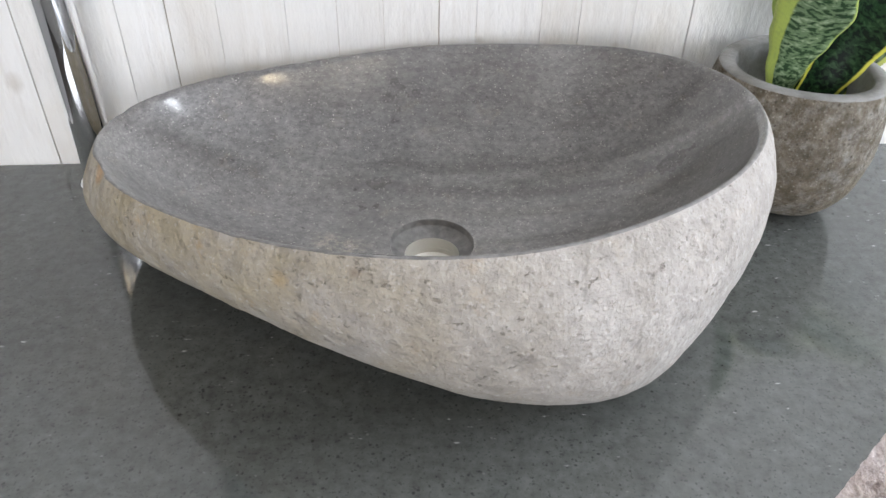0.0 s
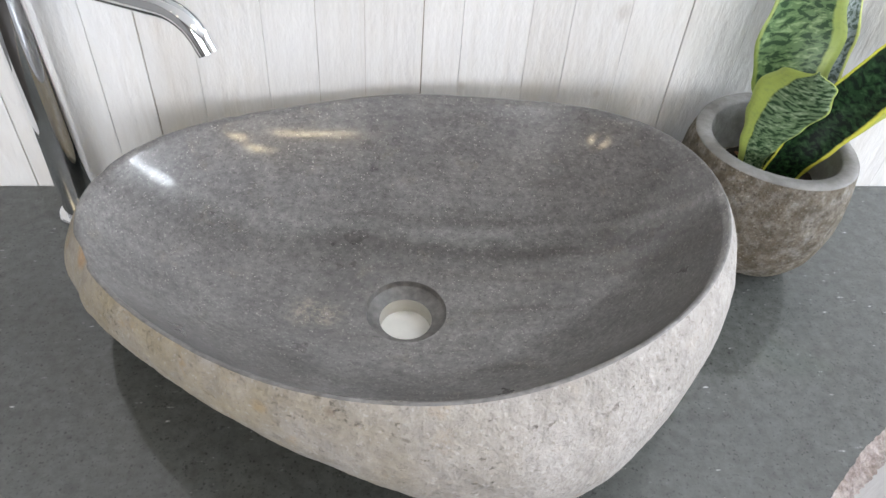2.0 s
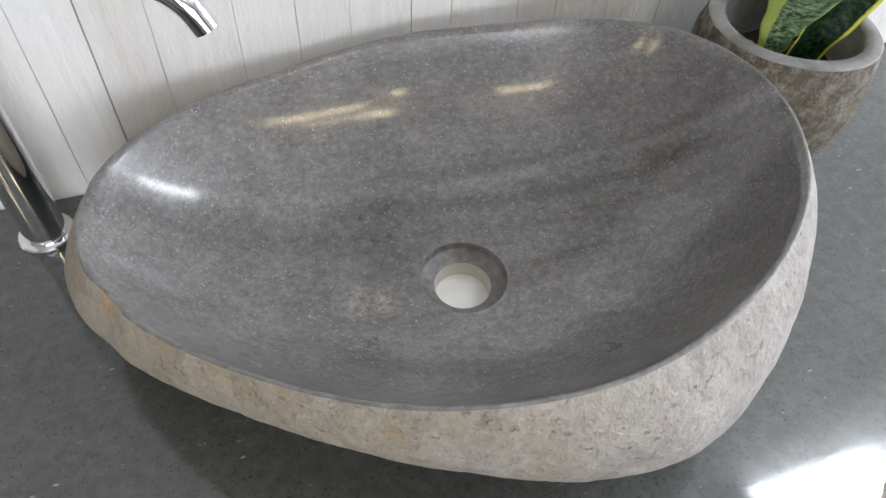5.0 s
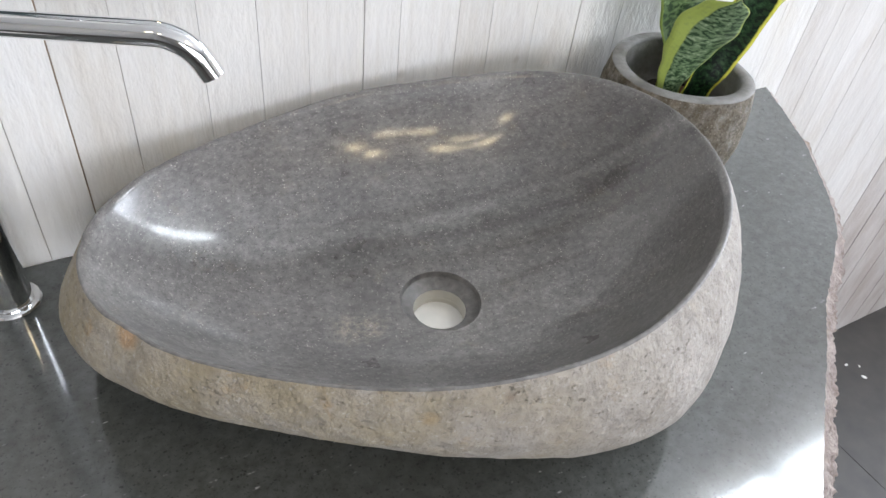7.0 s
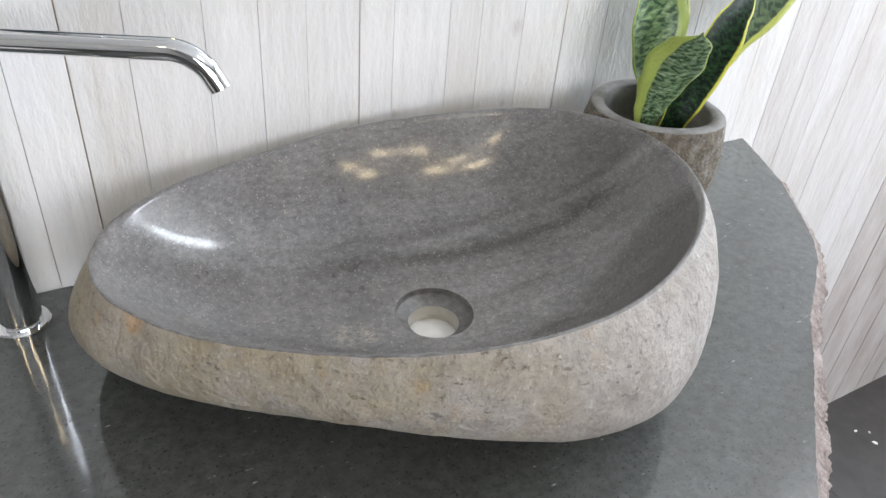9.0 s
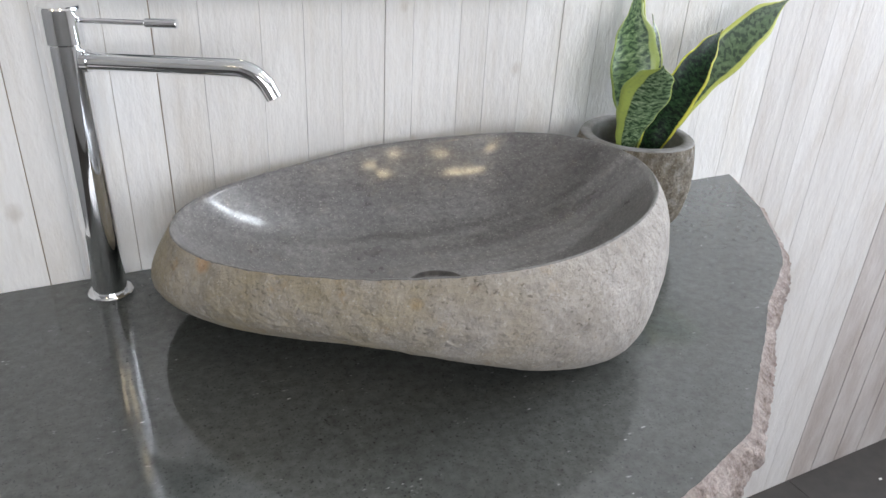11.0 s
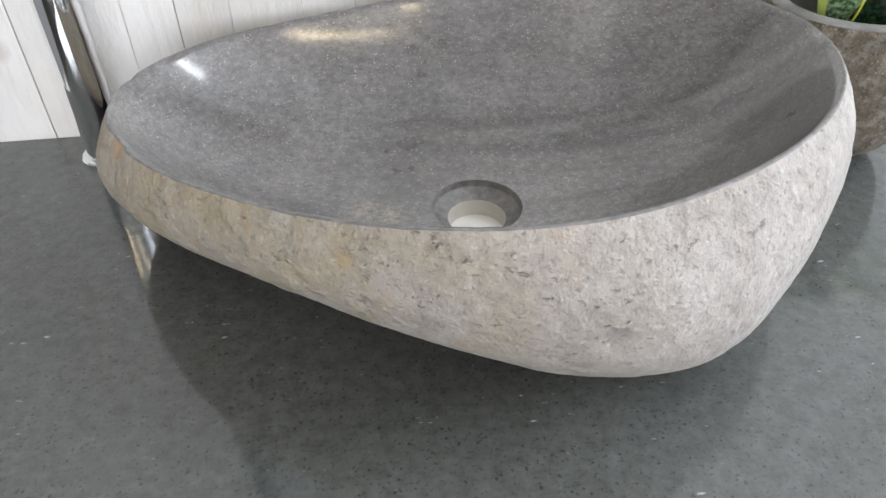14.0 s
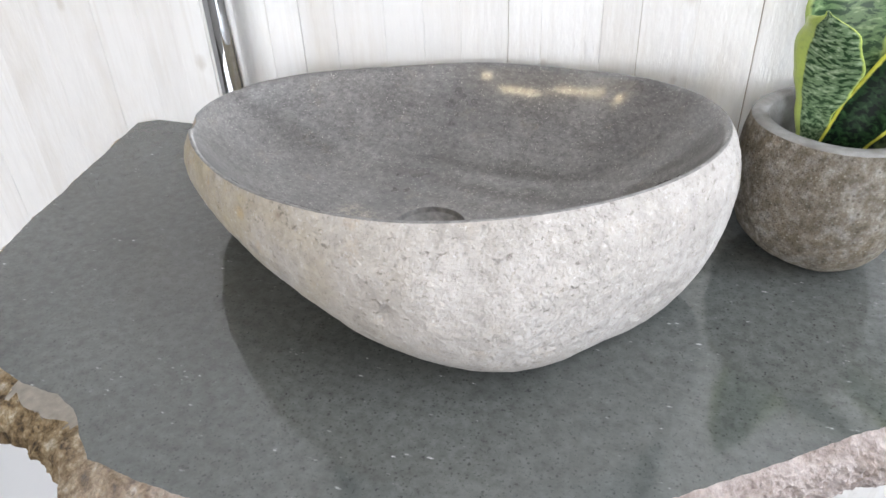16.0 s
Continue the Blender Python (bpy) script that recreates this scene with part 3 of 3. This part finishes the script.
def stone_basin():
    seg, deep, wide = 480, 100, 48
    bx, by = SHELL[0], SHELL[1]
    waves = [SHELL[2 + 7 * k:9 + 7 * k] for k in range(4)]
    ths = [2 * math.pi * i / seg for i in range(seg)]
    outer = [[] for _ in range(deep + 1)]
    rim = []
    for th in ths:
        r, z = four(RIM_R, th), four(RIM_Z, th)
        # a chip and small nicks in the worn edge of the narrow end
        arc = r * (math.pi - th + 0.03) if th > 2 else 1.0
        worn = max(0.0, -math.cos(th - 0.35))
        chip = math.exp(-(arc / 0.016) ** 4)
        nick = worn * max(0.0, noise.noise((math.cos(th) * 14, math.sin(th) * 14, 5.0)) - 0.1)
        full, r = r, r - 0.0035 * chip - 0.002 * nick
        z -= 0.0028 * chip * (1 + 0.5 * noise.noise((th * 60, 0, 0))) + 0.003 * nick
        a, b, rb, zb = (four(w, th) for w in waves)
        rim.append((r, z))
        pr = (r, full + a, rb * full, 0.25 * full, 0.0)
        pz = (z, z * (1 - b), zb, 0.0, 0.0)
        for i in range(deep + 1):
            s = (i / deep) * 0.94
            w = 3 * s * s - 2 * s**3
            cx, cy = RIM_C.x * (1 - w) + bx * w, RIM_C.y * (1 - w) + by * w
            rr, zz = bez(pr, s), max(bez(pz, s), 0.0006)
            p = Vector((cx + rr * math.cos(th), cy + rr * math.sin(th), zz))
            near = (p.xy - DRAIN.xy).length
            if near < 0.08:
                f = max(0.0, min(1.0, (near - 0.035) / 0.04))
                p.z = 0.0008 + (p.z - 0.0008) * f * f * (3 - 2 * f) if i > deep // 2 else p.z
            k = min(1.0, i / 9)
            lump = 0.0011 * noise.noise(p * 28) + 0.0006 * noise.noise(p * 75) + 0.0003 * noise.noise(p * 190)
            lump += 0.0009 * min(0.0, noise.noise(p * 120 + Vector((9, 2, 4))) + 0.25)
            for at, wide_, sunk in DENTS:
                away = (p - at).length / wide_
                if away < 2:
                    lump -= sunk * math.exp(-away * away * 2) * (1 + 0.8 * noise.noise(p * 260))
            p += Vector((math.cos(th), math.sin(th), 0)) * lump * k
            outer[i].append(p)
    bm = bmesh.new()
    # rounded lip between the rough skin and the polished bowl
    lip = []
    for j in range(4):
        f = (j + 1) / 5
        lip.append([Vector((RIM_C.x + (r - 0.003 * f) * math.cos(th), RIM_C.y + (r - 0.003 * f) * math.sin(th), z + 0.0007 * math.sin(math.pi * f) + 0.0004 * noise.noise((math.cos(th) * 9, math.sin(th) * 9, 3)))) for th, (r, z) in zip(ths, rim)])
    rows_out = grid(bm, outer[::-1], slot=0)
    inner = []
    hole = 0.0362
    for i in range(wide + 1):
        u = 1 - i / wide
        u = u ** 0.8
        ring = []
        for th, (r, z) in zip(ths, rim):
            edge = Vector((RIM_C.x + (r - 0.003) * math.cos(th), RIM_C.y + (r - 0.003) * math.sin(th)))
            d = edge - DRAIN.xy
            full = d.length
            rad = hole + (full - hole) * u
            g, g0 = (0.4 * v**2 + 0.6 * v**5 for v in (rad / full, hole / full))
            zz = DRAIN.z + (z + 0.0005 - DRAIN.z) * (g - g0) / (1 - g0)
            q = DRAIN.xy + d.normalized() * rad
            ring.append(Vector((q.x, q.y, zz)))
        inner.append(ring)
    grid(bm, [outer[0]] + lip, slot=2)
    grid(bm, [lip[-1]] + inner, slot=1)
    # stepped drain rebate
    steps = []
    for rad, z in ((0.0357, 0.0332), (0.0350, 0.0285), (0.0338, 0.0272), (0.0245, 0.0228), (0.0236, 0.0222)):
        steps.append([Vector((DRAIN.x + rad * (p.x - DRAIN.x) / hole, DRAIN.y + rad * (p.y - DRAIN.y) / hole, z)) for p in inner[-1]])
    grid(bm, [inner[-1]] + steps, slot=2)
    bm.faces.new(rows_out[0])
    bmesh.ops.remove_doubles(bm, verts=bm.verts, dist=1e-6)
    bmesh.ops.recalc_face_normals(bm, faces=bm.faces)
    for e in bm.edges:
        c = (e.verts[0].co + e.verts[1].co) / 2
        if len(e.link_faces) == 2 and (c.xy - DRAIN.xy).length < 0.0375 and c.z > 0.015 and e.calc_face_angle() > 0.45:
            e.smooth = False
    ob = tagged(part("stone_basin", bm, [SKIN, BOWL, LIP], smooth=True), "egg-shaped river stone vessel basin, rough pale skin, polished dark bowl", "basin")
    low = lathe([(0.0236, 0.0222), (0.0234, 0.0125), (0.0230, 0.0118), (0.0230, 0.0072)], 64)
    bmesh.ops.translate(low, verts=low.verts, vec=(DRAIN.x, DRAIN.y, 0))
    part("drain_sleeve", low, PALE, ob, "pale unpolished drain bore", True)
    disc = lathe([(0, 0.0072), (0.0255, 0.0072), (0.0255, 0.0008), (0, 0.0008)], 48)
    bmesh.ops.translate(disc, verts=disc.verts, vec=(DRAIN.x, DRAIN.y, 0))
    part("drain_floor", disc, SEAL, ob, "white disc closing the drain")
    return ob


stone_basin()

# ---- tall mixer tap ----


def tall_tap():
    tap = thing("mixer_tap", "tall polished chrome mixer tap with long spout beside the basin", "tap", (-0.325, -0.045, 0.0))
    way = Vector((0.898, -0.440, 0))
    part("base_flange", lathe([(0, 0), (0.0237, 0), (0.0242, 0.001), (0.0242, 0.0045), (0.023, 0.006), (0.0182, 0.0065), (0, 0.0065)], 56), CHROME, tap)
    part("body", lathe([(0, 0.0065), (0.0175, 0.0065), (0.018, 0.008), (0.018, 0.276), (0.0174, 0.278), (0, 0.278)], 56), CHROME, tap)
    part("cap", lathe([(0, 0.278), (0.0174, 0.278), (0.0174, 0.2795), (0.0196, 0.281), (0.0196, 0.3125), (0.0189, 0.3143), (0.0175, 0.315), (0, 0.3153)], 56), CHROME, tap)
    z = 0.264
    pts = [way * 0.016 + Vector((0, 0, z))]
    for i in range(9):
        pts.append(way * (0.03 + 0.0163 * i) + Vector((0, 0, z)))
    c = way * 0.162 + Vector((0, 0, z - 0.036))
    for i in range(1, 14):
        a = radians(90 - i * 5)
        pts.append(c + way * 0.036 * math.cos(a) + Vector((0, 0, 0.036 * math.sin(a))))
    d = (pts[-1] - pts[-2]).normalized()
    pts.append(pts[-1] + d * 0.008)
    part("spout", tube(pts, 0.0088, 32), CHROME, tap)
    part("collar", tube([way * 0.015 + Vector((0, 0, z)), way * 0.0215 + Vector((0, 0, z))], 0.0108, 32), CHROME, tap)
    end = pts[-1]
    part("nozzle", tube([end - d * 0.001, end + d * 0.0003], 0.0068, 28), CHROME, tap)
    lever = part("lever", tube([way * 0.018 + Vector((0, 0, 0.302)), way * 0.083 + Vector((0, 0, 0.3025))], 0.0026, 20), CHROME, tap)
    part("grip", tube([way * 0.080 + Vector((0, 0, 0.3025)), way * 0.081 + Vector((0, 0, 0.3025)), way * 0.110 + Vector((0, 0, 0.303)), way * 0.111 + Vector((0, 0, 0.303))], [0.0036, 0.0044, 0.0044, 0.0038], 24), CHROME, lever)
    return tap


tall_tap()

# ---- stone pot with snake plant ----
POT_R = (0.0755, -0.0055, 0.006, -0.0042, -0.0018, -0.0023, 0.0)
POT_Z = (0.1375, 0.0029, 0.001)
POT_C = Vector((0.368, -0.104))


def stone_pot():
    seg = 96
    ths = [2 * math.pi * i / seg for i in range(seg)]

    def ring(fr, fz, lump=0.0):
        out = []
        for th in ths:
            r, z = fr(four(POT_R, th)), fz(four(POT_Z, th))
            p = Vector((POT_C.x + r * math.cos(th), POT_C.y + r * math.sin(th), z))
            k = lump * (noise.noise(p * 35) + 0.6 * noise.noise(p * 90))
            out.append(p + Vector((math.cos(th), math.sin(th), 0)) * k)
        return out

    rings = []
    for i in range(30):
        s = i / 29
        rings.append(ring(lambda r: bez((r, r * 1.14, r * 1.18, r * 0.62, 0.4 * r), s), lambda h: max(bez((h, h * 0.66, h * 0.05, 0.0, 0.0), s), 0.0005), 0.0015 * min(1, i / 4)))
    bm = bmesh.new()
    rows = grid(bm, rings[::-1], slot=0)
    bm.faces.new(rows[0])
    lip = [ring(lambda r: r - 0.002, lambda h: h + 0.0015), ring(lambda r: r - 0.008, lambda h: h + 0.0018), ring(lambda r: r - 0.0145, lambda h: h + 0.001)]
    grid(bm, [rings[0]] + lip, slot=1)
    inside = [ring(lambda r: r - 0.0155 - 0.006 * k, lambda h: h - 0.002 - 0.05 * k) for k in (0.0, 0.3, 0.6, 1.0)]
    rows = grid(bm, [lip[-1]] + inside, slot=1)
    bm.faces.new(rows[-1][::-1])
    bmesh.ops.remove_doubles(bm, verts=bm.verts, dist=1e-6)
    bmesh.ops.recalc_face_normals(bm, faces=bm.faces)
    pot = tagged(part("stone_pot", bm, [POT, HONED]), "small rough brown-grey stone planter with honed rim", "plant pot")
    soil = lathe([(0.0, 0.098), (0.02, 0.1), (0.04, 0.097), (0.051, 0.096)], 40)
    for v in soil.verts:
        v.co.z += 0.004 * noise.noise(v.co * 90)
        v.co.x, v.co.y = v.co.x + POT_C.x, v.co.y + POT_C.y
    part("soil", soil, SOIL, pot, "dark potting soil", True)
    rnd = random.Random(9)
    for i in range(16):
        a, r = rnd.uniform(0, 6.28), rnd.uniform(0.012, 0.044)
        if i == 0:
            a, r = 2.2, 0.036
        s = rnd.uniform(0.005, 0.009)
        chip = bmesh.new()
        bmesh.ops.create_icosphere(chip, subdivisions=1, radius=1, matrix=Matrix.LocRotScale((POT_C.x + r * math.cos(a), POT_C.y + r * math.sin(a), 0.1015), Euler((rnd.uniform(-0.5, 0.5), rnd.uniform(-0.5, 0.5), rnd.uniform(0, 6))), (s, s * 0.7, s * 0.35)))
        part("bark_chip", chip, BARK, pot, "reddish bark chip")
    return pot


stone_pot()


def leaf(plant, spine, width, normal, mat, cup=0.35, twist=0.0, rows=36, cols=12, thick=0.0016, label=""):
    """A sword leaf along a curve: width is a list of widths, cup its hollow, twist its turn in degrees."""
    spine = [Vector(p) for p in spine]
    bm = bmesh.new()
    uvl = bm.loops.layers.uv.new("UVMap")
    front, back, coords = [], [], {}
    for i in range(rows + 1):
        s = i / rows
        p = bez(spine, s)
        q = bez(spine, min(1, s + 0.01)) - bez(spine, max(0, s - 0.01))
        t = q.normalized()
        n0 = Vector(normal)
        side = t.cross(n0).normalized()
        nn = side.cross(t).normalized()
        a = radians(twist) * s
        side, nn = side * math.cos(a) + nn * math.sin(a), nn * math.cos(a) - side * math.sin(a)
        f = s * (len(width) - 1)
        k = min(int(f), len(width) - 2)
        w = width[k] + (width[k + 1] - width[k]) * (0.5 - 0.5 * math.cos(math.pi * (f - k)))
        fr, bk = [], []
        for j in range(cols + 1):
            u = j / cols * 2 - 1
            wave = 0.0012 * math.sin(s * 17 + u * 2) * abs(u)
            c = p + side * (u * w / 2) + nn * (cup * w / 2 * u * u + wave)
            h = thick * (1 - 0.75 * abs(u) ** 3) * (1.6 - s)
            fr.append((c + nn * h * 0.5, (j / cols, s)))
            bk.append((c - nn * h * 0.5, (j / cols, s)))
        front.append(fr)
        back.append(bk)
    loop = [fr + bk[::-1] for fr, bk in zip(front, back)]
    rowsv = [[(bm.verts.new(c), uv) for c, uv in ring] for ring in loop]
    n = len(rowsv[0])

    def face(items):
        f = bm.faces.new([v for v, _ in items])
        f.smooth = True
        for l, (_, uv) in zip(f.loops, items):
            l[uvl].uv = uv

    for a, b in zip(rowsv, rowsv[1:]):
        for i in range(n):
            j = (i + 1) % n
            face((a[i], a[j], b[j], b[i]))
    face(rowsv[0][::-1])
    face(rowsv[-1])
    bmesh.ops.recalc_face_normals(bm, faces=bm.faces)
    return part("leaf", bm, mat, plant, label)


plant = thing("snake_plant", "young variegated snake plant with yellow-edged mottled leaves", "plant", (0, 0, 0))
leaf(plant, [(0.362, -0.09, 0.09), (0.366, -0.088, 0.17), (0.348, -0.060, 0.25), (0.356, -0.068, 0.335)], [0.028, 0.034, 0.046, 0.068, 0.080, 0.062, 0.022, 0.002], (-0.1, -1, 0.1), LEAF, 0.25)
leaf(plant, [(0.346, -0.108, 0.09), (0.326, -0.108, 0.145), (0.338, -0.138, 0.205), (0.320, -0.172, 0.250)], [0.018, 0.024, 0.036, 0.053, 0.064, 0.048, 0.002], (-0.48, -0.66, -0.28), LEAF_SHORT, -0.28)
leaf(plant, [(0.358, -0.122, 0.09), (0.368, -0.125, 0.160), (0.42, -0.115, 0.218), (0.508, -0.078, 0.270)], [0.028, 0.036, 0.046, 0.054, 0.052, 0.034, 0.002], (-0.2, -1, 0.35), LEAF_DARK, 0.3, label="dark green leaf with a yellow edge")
leaf(plant, [(0.385, -0.10, 0.09), (0.43, -0.09, 0.16), (0.51, -0.07, 0.235), (0.655, -0.06, 0.308)], [0.024, 0.030, 0.036, 0.046, 0.060, 0.052, 0.002], (-0.2, -1, 0.3), LEAF_MID, 0.2)
leaf(plant, [(0.382, -0.075, 0.09), (0.405, -0.07, 0.17), (0.415, -0.06, 0.23), (0.395, -0.055, 0.290)], [0.022, 0.032, 0.038, 0.034, 0.020, 0.001], (0.3, -1, 0), LEAF_GREY, 0.3, label="grey-green back of a leaf")
leaf(plant, [(0.378, -0.065, 0.09), (0.392, -0.05, 0.18), (0.386, -0.036, 0.27), (0.380, -0.036, 0.345)], [0.022, 0.032, 0.040, 0.036, 0.020, 0.001], (0.1, -1, 0), LEAF_MID, 0.3)

# ---- framed mirror over the basin ----
mirror = thing("wall_mirror", "framed wall mirror with a dark green-black frame", "mirror")
MX0, MX1, MZ0, MZ1 = -0.298, 0.27, 0.322, 1.12
for p0, p1, q0, q1 in ((MX0, MX1, MZ0, MZ0 + 0.03), (MX0, MX1, MZ1 - 0.03, MZ1), (MX0, MX0 + 0.03, MZ0 + 0.03, MZ1 - 0.03), (MX1 - 0.03, MX1, MZ0 + 0.03, MZ1 - 0.03)):
    part("frame", block(p0, p1, -0.024, -0.0005, q0, q1, 0.002), DARKGREEN, mirror)
part("glass", block(MX0 + 0.029, MX1 - 0.029, -0.014, -0.004, MZ0 + 0.029, MZ1 - 0.029), GLASS, mirror, "silvered mirror glass")

# ---- white plinth beside the slab, specks on the floor ----
tagged(part("low_plinth", block(-1.55, -0.8, -0.55, -0.002, R["z0"], -0.45, 0.006), PAINT), "plain white low plinth standing on the floor", "plinth")
for i, (x, y, s) in enumerate(((1.44, -0.10, 0.006), (1.47, -0.12, 0.004), (1.45, -0.15, 0.008), (1.7, -0.2, 0.004))):
    bm = bmesh.new()
    bmesh.ops.create_icosphere(bm, subdivisions=2, radius=1, matrix=Matrix.LocRotScale((x, y, R["z0"] + 0.0005), Euler((0, 0, i)), (s, s * 0.6, 0.002)))
    tagged(part("paint_fleck", bm, SPECK), "white paint fleck on the dark floor", "paint fleck", "paint flecks on the floor")

# ---- floor tiles ----
tile_mesh = None
for i in range(8):
    for j in range(6):
        x, y = -2.4 + 0.6 * i, -3.6 + 0.6 * j
        if tile_mesh is None:
            t = part("tile", block(0.0006, 0.5994, 0.0006, 0.5994, -0.01, 0, 0.0005), TILE, floor)
            tile_mesh = t.data
        else:
            t = new("tile", tile_mesh)
            t.parent = floor
        t.location = (x, y, R["z0"])

# ---- wall boards ----
JOINTS = [-0.768, -0.668, -0.568, -0.492, -0.434, -0.386, -0.351, -0.288, -0.241, -0.192, -0.126, -0.076, -0.03, 0.026, 0.064, 0.130, 0.170, 0.227, 0.287, 0.35, 0.43, 0.512, 0.58, 0.654, 0.72, 0.789, 0.85, 0.916, 1.02, 1.105, 1.19, 1.286, 1.38, 1.475, 1.58]
rnd = random.Random(11)
x = JOINTS[-1]
while x < R["x1"] - 0.09:
    x += rnd.uniform(0.06, 0.115)
    JOINTS.append(x)
x = JOINTS[0]
while x > R["x0"] + 0.1:
    x -= rnd.uniform(0.05, 0.1)
    JOINTS.insert(0, x)
JOINTS = [R["x0"]] + JOINTS + [R["x1"]]
WIDE = {-0.241: 0.0007, 0.287: 0.0005, -0.386: 0.0006, 0.026: 0.0005}
for x0, x1 in zip(JOINTS, JOINTS[1:]):
    g0, g1 = WIDE.get(x0, rnd.choice((0.0001, 0.0002, 0.0002, 0.0004))), WIDE.get(x1, 0.0002)
    if x0 > 0.6:
        g0, g1 = rnd.choice((0.0002, 0.0004)), 0.0003
    if x0 > 1.15:
        g0, g1 = 0.0022, 0.0016
    d = rnd.uniform(0, 0.0004)
    bm = bmesh.new()
    lean = rnd.uniform(-0.0007, 0.0007)
    c = rnd.choice((0.0002, 0.0003, 0.0004))
    prof = [(x0 + g0, 0.016), (x0 + g0, d + c), (x0 + g0 + c, d), (x1 - g1 - c, d), (x1 - g1, d + c), (x1 - g1, 0.016)]
    rings = [[(px + (lean if k else -lean), py, z) for px, py in prof] for k, z in enumerate((R["z0"], R["z1"]))]
    rows = grid(bm, rings)
    for f in bm.faces:
        f.smooth = False
    bm.faces.new(rows[0])
    bm.faces.new(rows[1][::-1])
    bmesh.ops.recalc_face_normals(bm, faces=bm.faces)
    part("board", bm, BOARD if x0 < 0.72 else TAN_BOARD if x0 < 1.15 else DIM_BOARD, wall_north)
